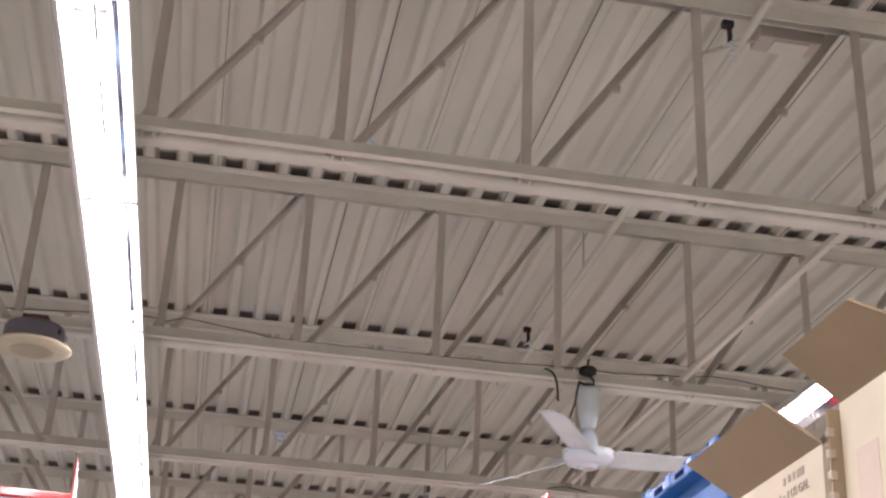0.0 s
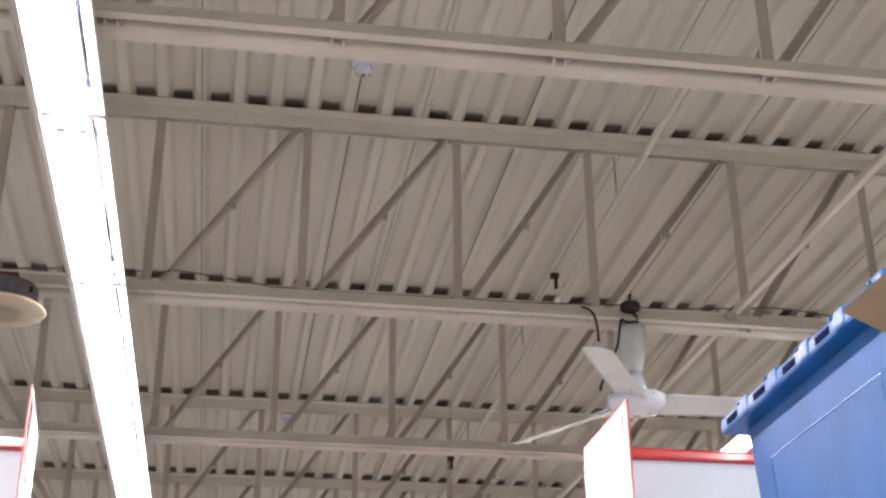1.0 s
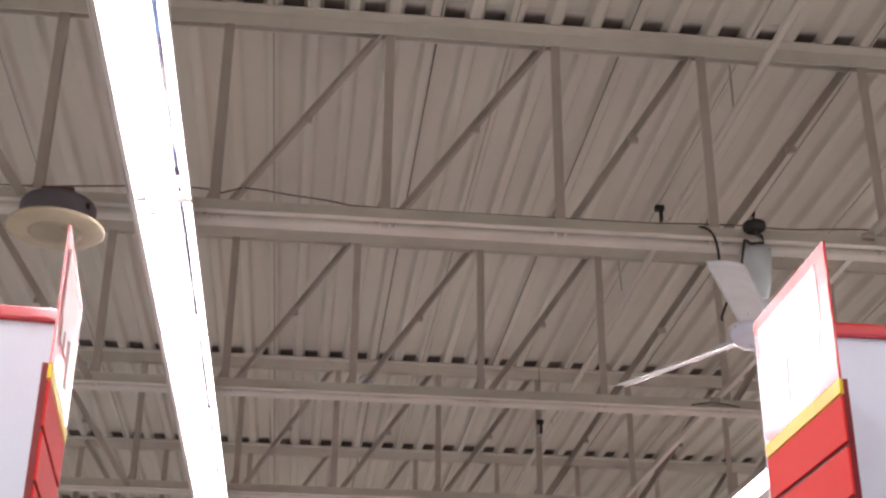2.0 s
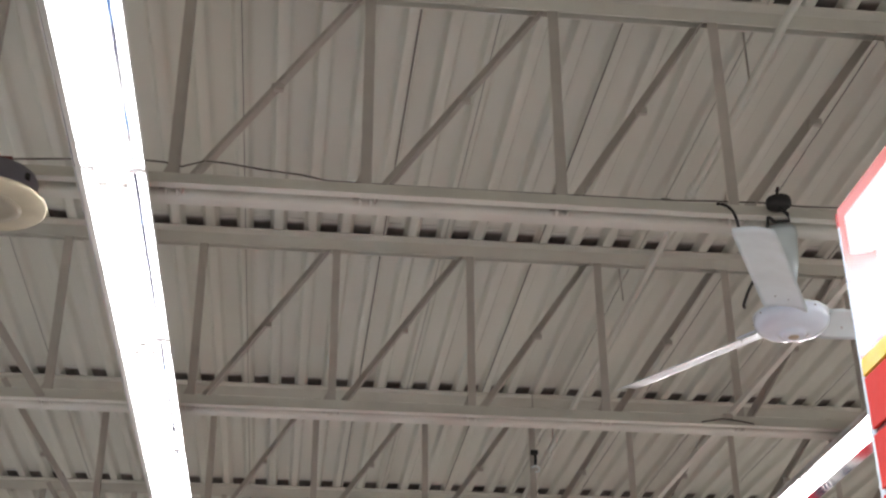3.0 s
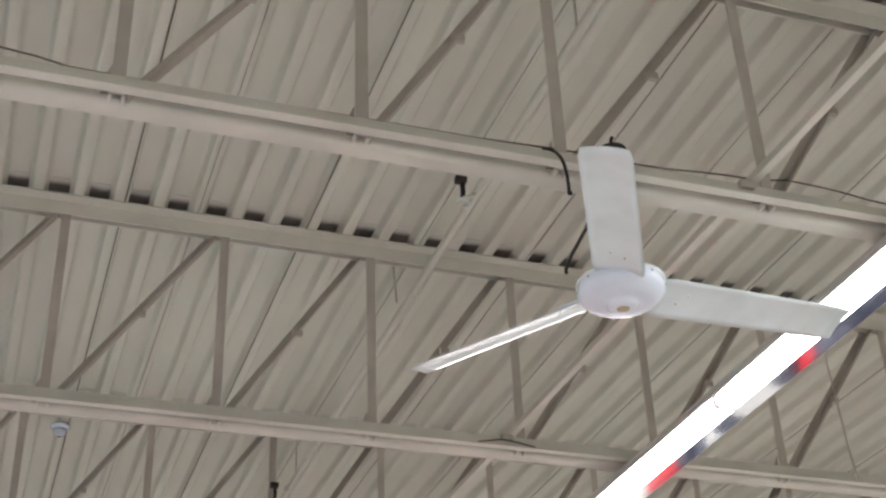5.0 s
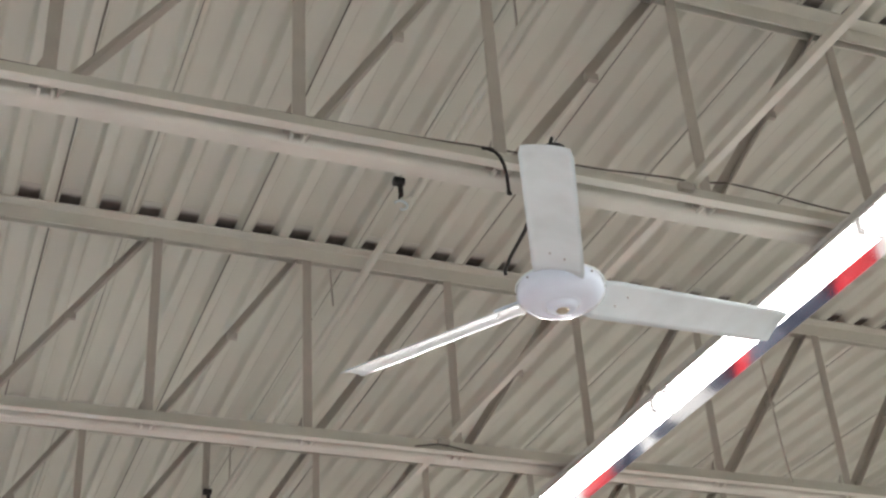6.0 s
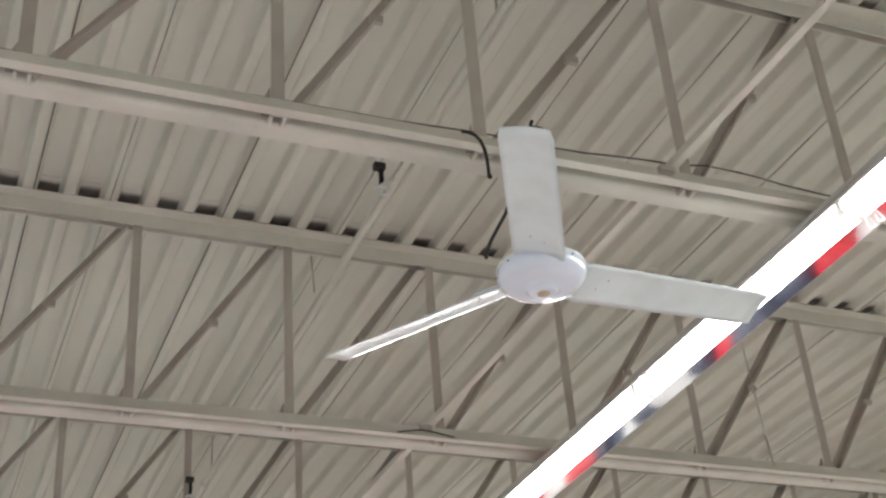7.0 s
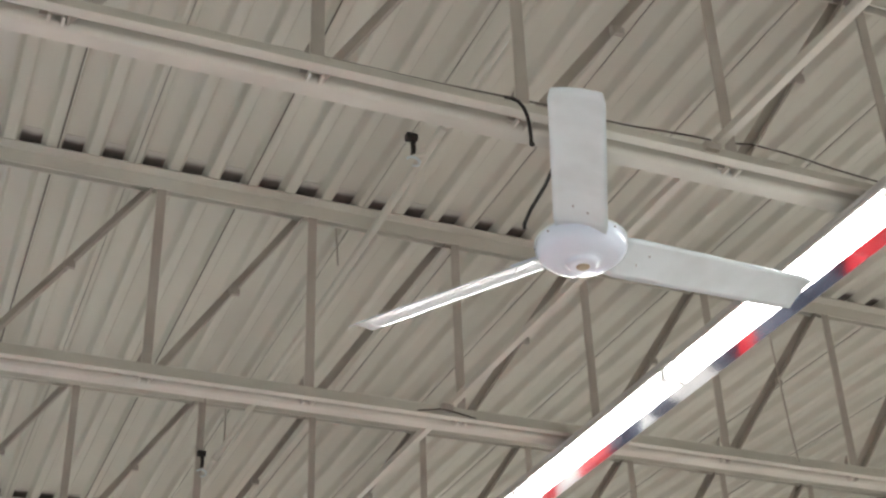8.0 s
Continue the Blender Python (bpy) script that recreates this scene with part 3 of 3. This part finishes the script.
def build_cables():
    yc = JOISTS[3] - 0.012
    knots = ((-2.9, 4.075), (-2.4, 4.085), (-1.95, 4.118), (-1.84, 4.111), (-1.79, 4.099), (-1.72, 4.124), (-1.65, 4.119), (-1.54, 4.104), (-1.42, 4.093), (-1.34, 4.078), (-1.20, 4.071), (-1.05, 4.064), (-0.90, 4.063), (-0.64, 4.065), (-0.50, 4.066), (-0.27, 4.070), (-0.07, 4.085), (0.08, 4.090), (0.21, 4.084), (0.31, 4.087), (0.42, 4.096), (0.51, 4.101), (0.60, 4.102), (0.70, 4.119), (0.80, 4.116), (0.87, 4.111), (0.97, 4.099), (1.09, 4.092), (1.6, 4.078), (2.4, 4.075))
    pts = [(x, yc + 0.002 * math.sin(5 * x), max(z + 0.026, ZB + 0.013)) for x, z in knots]
    ob = thing("electric_cable", "thin dark cable lying along the joist chord", "cable", "cables")
    part("cable", tube(pts, 0.0027, 6), WIRE, ob)
    ob = thing("cable_tail", "short black cable end hanging from the joist chord", "cable", "cables")
    part("cable", tube([(-0.086, 3.462, 4.086), (-0.074, 3.452, 4.080), (-0.058, 3.442, 4.066), (-0.046, 3.438, 4.048), (-0.038, 3.436, 4.022), (-0.033, 3.437, 3.990), (-0.030, 3.440, 3.958), (-0.031, 3.441, 3.934)], 0.0048, 8), BLACK, ob)
    part("cut_end", tube([(-0.031, 3.441, 3.935), (-0.024, 3.438, 3.938)], 0.0062, 8), BLACK, ob)
    ob = thing("hanging_wire", "thin loose wire dangling below the roof deck", "wire", "cables")
    part("wire", tube([(0.100, 5.40, ZT + 0.042), (0.103, 5.40, 4.83), (0.112, 5.40, 4.69)], 0.0035, 6), STEEL, ob)
    ob = thing("hanging_wire", "loose pale wire hanging down to the joist chord", "wire", "cables")
    part("wire", tube([(2.07, 5.28, ZT + 0.03), (2.075, 5.28, 4.60), (2.085, 5.28, 4.42), (2.095, 5.28, 4.22), (2.11, 5.28, 4.06)], 0.004, 6), STEEL, ob)
    ob = thing("junction_box", "flat grey junction box with a bent conduit below the deck", "junction box")
    part("box", box((0.30, 1.78, ZT - 0.05), (0.56, 1.88, ZT + 0.003), 0.006), STEEL, ob)
    part("conduit", tube([(0.31, 1.83, ZT - 0.035), (0.24, 1.84, ZT - 0.05), (0.18, 1.86, ZT - 0.07), (0.15, 1.91, ZT - 0.06), (0.14, 2.03, ZT)], 0.008, 8), STEEL, ob)
    part("cover_plate", box((0.36, 1.79, ZT - 0.058), (0.50, 1.87, ZT - 0.05), 0.002), CHORD, ob)
    ob = thing("electric_cable", "thin dark cable lying along the joist chord", "cable", "cables")
    part("cable", tube([(0.40, JOISTS[4] - 0.03, ZB - 0.030), (0.50, JOISTS[4] - 0.035, ZB - 0.012), (0.57, JOISTS[4] - 0.03, ZB - 0.018), (0.64, JOISTS[4] - 0.03, ZB - 0.030)], 0.0032, 6), WIRE, ob)


build_cables()


# ---------------------------------------------------------------- aisle signs and shelving
def build_aisle_sign(x, y0, y1, ztop, side, turn=0.0, board_drop=0.0):
    """A header at the end of a shelf run: red glossy face to the aisle, white board across. side: +1 runs to +x."""
    ob = thing("aisle_sign", "red and white aisle header above a red slatted end panel", "shop sign", "aisle signs", at=(x, y0, 0))
    ob.rotation_euler.z = math.radians(turn)
    d, t = y1 - y0, 0.004 * side
    lo, hi = sorted((0, t))
    zs = 2.597
    face = part("face_panel", box((lo, 0, zs), (hi, d, ztop)), RED, ob, "glossy red panel with lamp glare painted white")
    # lamp glare as a painted white field, three uneven tongues down into the red
    h = ztop - zs
    outline = [(0.12, 0.90), (0.935, 0.90), (0.935, 0.64), (0.88, 0.60), (0.76, 0.52), (0.715, 0.50), (0.700, 0.17), (0.600, 0.13), (0.585, 0.47),
               (0.46, 0.42), (0.445, 0.27), (0.36, 0.27), (0.345, 0.40), (0.27, 0.38), (0.255, 0.25), (0.18, 0.26), (0.165, 0.38), (0.12, 0.44)]
    bm = bmesh.new()
    rim = [[bm.verts.new((u * -0.0012 * side, a * d, zs + b * h)) for a, b in outline] for u in (0, 1)]
    bm.faces.new(rim[0][::-1])
    bm.faces.new(rim[1])
    for k in range(len(outline)):
        q = (k + 1) % len(outline)
        bm.faces.new((rim[0][k], rim[0][q], rim[1][q], rim[1][k]))
    bmesh.ops.recalc_face_normals(bm, faces=bm.faces[:])
    part("glare_field", bm, GLARE_WHITE, face, "lamp glare painted as a white field with tongues")
    part("stripe", box((lo - 0.001, 0, zs - 0.024), (hi + 0.001, d, zs - 0.001), 0.001), YELLOW, ob, "yellow stripe")
    z = zs - 0.026
    while z > FLOOR_Z + 0.2:
        part("slat", box((lo, 0, z - 0.070), (hi, d, z), 0.0015), RED_SLAT, ob)
        z -= 0.078
    bk = sorted((t, t + 0.010 * side))
    part("backing", box((bk[0], 0.004, FLOOR_Z), (bk[1], d - 0.004, zs)), DARK_RED, ob)
    # board across the run
    far = 0.95 * side
    ztop -= board_drop
    xs = sorted((t, far))
    part("board", box((xs[0], d, FLOOR_Z), (xs[1], d + 0.015, ztop - 0.020), 0.001), WHITE, ob, "white header board")
    part("top_trim", box((xs[0], d - 0.010, ztop - 0.020), (xs[1], d + 0.022, ztop + 0.006), 0.006), RED_TRIM, ob, "red edge trim")
    part("clip", tube([(xs[0] + 0.02, d - 0.008, ztop + 0.004), (xs[0] + 0.02, d - 0.008, ztop + 0.022)], 0.008, 10), FAN, ob)


build_aisle_sign(-0.69, 1.013, 1.347, 2.820, 1)
build_aisle_sign(-1.832, 1.10, 1.43, 2.818, -1, 4.2, 0.012)


def build_rack(x0, x1, y0, y1, top):
    ob = thing("shelf_rack", "grey steel shop shelf rack with loaded top shelf", "shelf rack", "shelf racks", at=(x0, y0, FLOOR_Z))
    top -= FLOOR_Z
    w, d = x1 - x0, y1 - y0
    for x in (0.02, w - 0.06):
        for y in (0.0, d - 0.04):
            part("upright", box((x, y, 0), (x + 0.04, y + 0.04, top), 0.003), SHELF, ob)
    for z in (0.15, 0.75, 1.35, top):
        part("shelf", box((0, 0, z - 0.035), (w, d, z), 0.003), SHELF, ob)


RX0, RX1, RTOP = -0.59, -0.05, 2.27
build_rack(RX0, RX1, -2.4, 0.95, RTOP)


def build_tote(x, y0, y1, z0, z1):
    ob = thing("storage_tote", "blue plastic tote with attached lid on a shelf", "storage tote", at=(x, y0, z0))
    d, h, w = y1 - y0, z1 - z0, 0.42
    zl = h - 0.054
    bm = bmesh.new()
    # tapered walls
    pts = []
    for z, inset in ((0, 0.046), (zl, 0.024)):
        pts.append([bm.verts.new(p) for p in ((inset, inset, z), (w - inset, inset, z), (w - inset, d - inset, z), (inset, d - inset, z))])
    for i in range(4):
        bm.faces.new((pts[0][i], pts[0][(i + 1) % 4], pts[1][(i + 1) % 4], pts[1][i]))
    bm.faces.new(pts[0][::-1])
    bm.faces.new(pts[1])
    bmesh.ops.bevel(bm, geom=[e for e in bm.edges if abs(e.verts[0].co.z - e.verts[1].co.z) > 0.1], offset=0.022, segments=3, affect="EDGES")
    part("body", bm, BLUE, ob)
    # raised frame round the label field
    za, zb = 0.075, zl - 0.075
    xa, xb = 0.046 - 0.022 * za / zl, 0.046 - 0.022 * zb / zl
    rim = [(-0.0020, -0.0030), (0.0020, -0.0030), (0.0012, 0.0010), (-0.0012, 0.0010)]
    for p, q in (((xa, 0.12, za), (xa, d - 0.12, za)), ((xb, 0.12, zb), (xb, d - 0.12, zb)), ((xa, 0.12, za), (xb, 0.12, zb)), ((xa, d - 0.12, za), (xb, d - 0.12, zb))):
        part("label_frame", sweep(bmesh.new(), rim, p, q, up=(-1, 0, 0.06)), BLUE, ob)
    lid = part("lid", box((-0.006, -0.006, zl + 0.001), (w + 0.006, d + 0.006, zl + 0.029), 0.006), BLUE, ob)
    part("lid_hinge", box((0.19, 0.02, zl + 0.029), (0.23, d - 0.02, zl + 0.036), 0.003), BLUE, lid)
    n = 5
    step = (d - 0.01) / n
    for i in range(n):
        a = 0.005 + i * step
        # a low boss between two slots, and a ridged tab beside it
        part("knuckle", box((-0.008, a, zl + 0.002), (0.06, a + 0.30 * step, zl + 0.034), 0.006), BLUE, lid)
        part("slot", box((-0.0072, a + 0.42 * step, zl + 0.009), (-0.003, a + 0.82 * step, zl + 0.021), 0.001), SLOT_SHADE, lid)
        part("tab", box((-0.008, a + 0.33 * step, zl + 0.026), (0.05, a + 0.40 * step, zl + 0.0325), 0.002), BLUE, lid)


build_tote(-0.592, 0.110, 0.758, RTOP, 2.722)


def build_text(body, size, mat, parent, m, name="printed_text"):
    cu = bpy.data.curves.new(name, "FONT")
    cu.body, cu.size, cu.extrude = body, size, 0.0006
    tmp = bpy.data.objects.new(name, cu)
    me = bpy.data.meshes.new_from_object(tmp)
    bpy.data.objects.remove(tmp)
    me.materials.append(mat)
    ob = new(name, me)
    ob.parent = parent
    ob.matrix_basis = m
    return ob


# text on a face that looks towards -x
FACE_W = Matrix(((0, 0, -1, 0), (-1, 0, 0, 0), (0, 1, 0, 0), (0, 0, 0, 1)))


def build_carton(x, y0, y1, z0, z1, mat, flap_out, flap_y, label, marks, flap_mat):
    ob = thing("cardboard_box", label, "cardboard box", "boxes on the rack", at=(x, y0, z0))
    d, h, w = y1 - y0, z1 - z0, 0.40
    t = 0.005
    for name, lo, hi in (("front_panel", (0, 0, 0), (t, d, h)), ("back_panel", (w - t, 0, 0), (w, d, h)), ("side_panel", (t, 0, 0), (w - t, t, h)), ("side_panel", (t, d - t, 0), (w - t, d, h)), ("bottom_panel", (t, t, 0), (w - t, d - t, t))):
        part(name, box(lo, hi, 0.0015), mat, ob)
    # flap folded out over the aisle
    ox, oz = flap_out
    bm = bmesh.new()
    q = [(0.002, 0.004, h), (0.002, d - 0.004, h), (ox, flap_y[1], h + oz), (ox, flap_y[0], h + oz)]
    nrm = (Vector(q[1]) - Vector(q[0])).cross(Vector(q[3]) - Vector(q[0])).normalized() * 0.005
    a = [bm.verts.new(p) for p in q]
    b = [bm.verts.new(Vector(p) + nrm) for p in q]
    bm.faces.new(a)
    bm.faces.new(b[::-1])
    for i in range(4):
        bm.faces.new((a[i], a[(i + 1) % 4], b[(i + 1) % 4], b[i]))
    part("flap", bm, flap_mat, ob, "brown cardboard flap folded outward")
    bm = bmesh.new()
    add_box(bm, (w - 0.004, 0.01, h), (w + 0.001, d - 0.01, h + 0.13))
    part("flap", bm, mat, ob)
    for lo, hi, mk in marks:
        part("print_mark", box((-0.0012, lo[0], lo[1]), (0.001, hi[0], hi[1])), mk, ob)
    return ob


c1 = build_carton(-0.573, -0.262, 0.102, RTOP, 2.575, CARTON_PALE, (-0.067, 0.080), (0.064, 0.430), "pale cardboard carton with an open flap and grey print",
                  [((0.070, 0.276), (0.096, 0.289), INK), ((0.104, 0.276), (0.112, 0.289), INK), ((0.122, 0.277), (0.132, 0.289), INK), ((0.142, 0.276), (0.150, 0.288), INK), ((0.300, 0.250), (0.312, 0.264), INK), ((0.317, 0.250), (0.323, 0.262), INK), ((0.328, 0.250), (0.338, 0.264), INK),
                   ((0.08, 0.06), (0.21, 0.13), TAPE)], CARTON)
build_text("4 x 1 US GAL", 0.021, INK, c1, Matrix.Translation((-0.001, 0.172, 0.250)) @ FACE_W)
c2 = build_carton(-0.560, -0.620, -0.305, RTOP, 2.628, CARTON_PALE, (-0.080, 0.080), (0.105, 0.335), "pale cardboard carton with an open flap and red print",
                  [((0.05, 0.22), (0.12, 0.29), INK_RED), ((0.06, 0.08), (0.16, 0.15), INK_RED), ((0.20, 0.10), (0.27, 0.27), TAPE)], CARTON)
# brown inner flap standing out at the end, its torn corrugation showing
part("side_flap", box((-0.020, 0.316, 0.015), (0.16, 0.322, 0.350), 0.0015), CARTON, c2, "brown side flap with a torn edge")
for i in range(9):
    part("corrugation", box((-0.024, 0.311, 0.03 + 0.034 * i), (-0.012, 0.3235, 0.045 + 0.034 * i), 0.003), INK, c2)


# loaded racks further along the aisle, seen in the polished reflectors
def build_goods(x, y, z, depth, w, h, mat, colour):
    ob = thing("goods_box", colour + " boxed goods standing on a shop shelf", "boxed goods", "boxed goods", at=(x, y, z))
    part("carton", box((0, 0, 0), (depth, w, h), 0.003), mat, ob)
    part("lid_flap", box((0.0, 0.002, h), (depth, w - 0.002, h + 0.004), 0.001), mat, ob)


def build_goods_rack(x0, y0, y1, top, palette):
    build_rack(x0, x0 + 0.5, y0, y1, top)
    for z, low, high in ((FLOOR_Z + 0.75, 0.30, 0.50), (FLOOR_Z + 1.35, 0.30, 0.50), (top, 0.16, 0.30)):
        y = y0 + 0.06
        while y < y1 - 0.45:
            w = random.uniform(0.13, 0.27)
            mat, colour = random.choice(palette)
            build_goods(x0 + 0.02, y, z, 0.46, w, random.uniform(low, high), mat, colour)
            y += w + 0.015


BRIGHT = ((GOODS_RED, "red"), (GOODS_RED, "red"), (GOODS_DARK, "dark navy"), (GOODS_DARK, "dark navy"), (GOODS_WHITE, "white"))
PLAIN = ((GOODS_DARK, "dark navy"), (GOODS_DARK, "dark navy"), (GOODS_WHITE, "white"), (GOODS_BLUE, "pale blue"))
build_goods_rack(-0.67, 3.0, 11.0, 2.25, BRIGHT)
build_goods_rack(-2.40, 3.0, 11.0, 2.25, PLAIN)
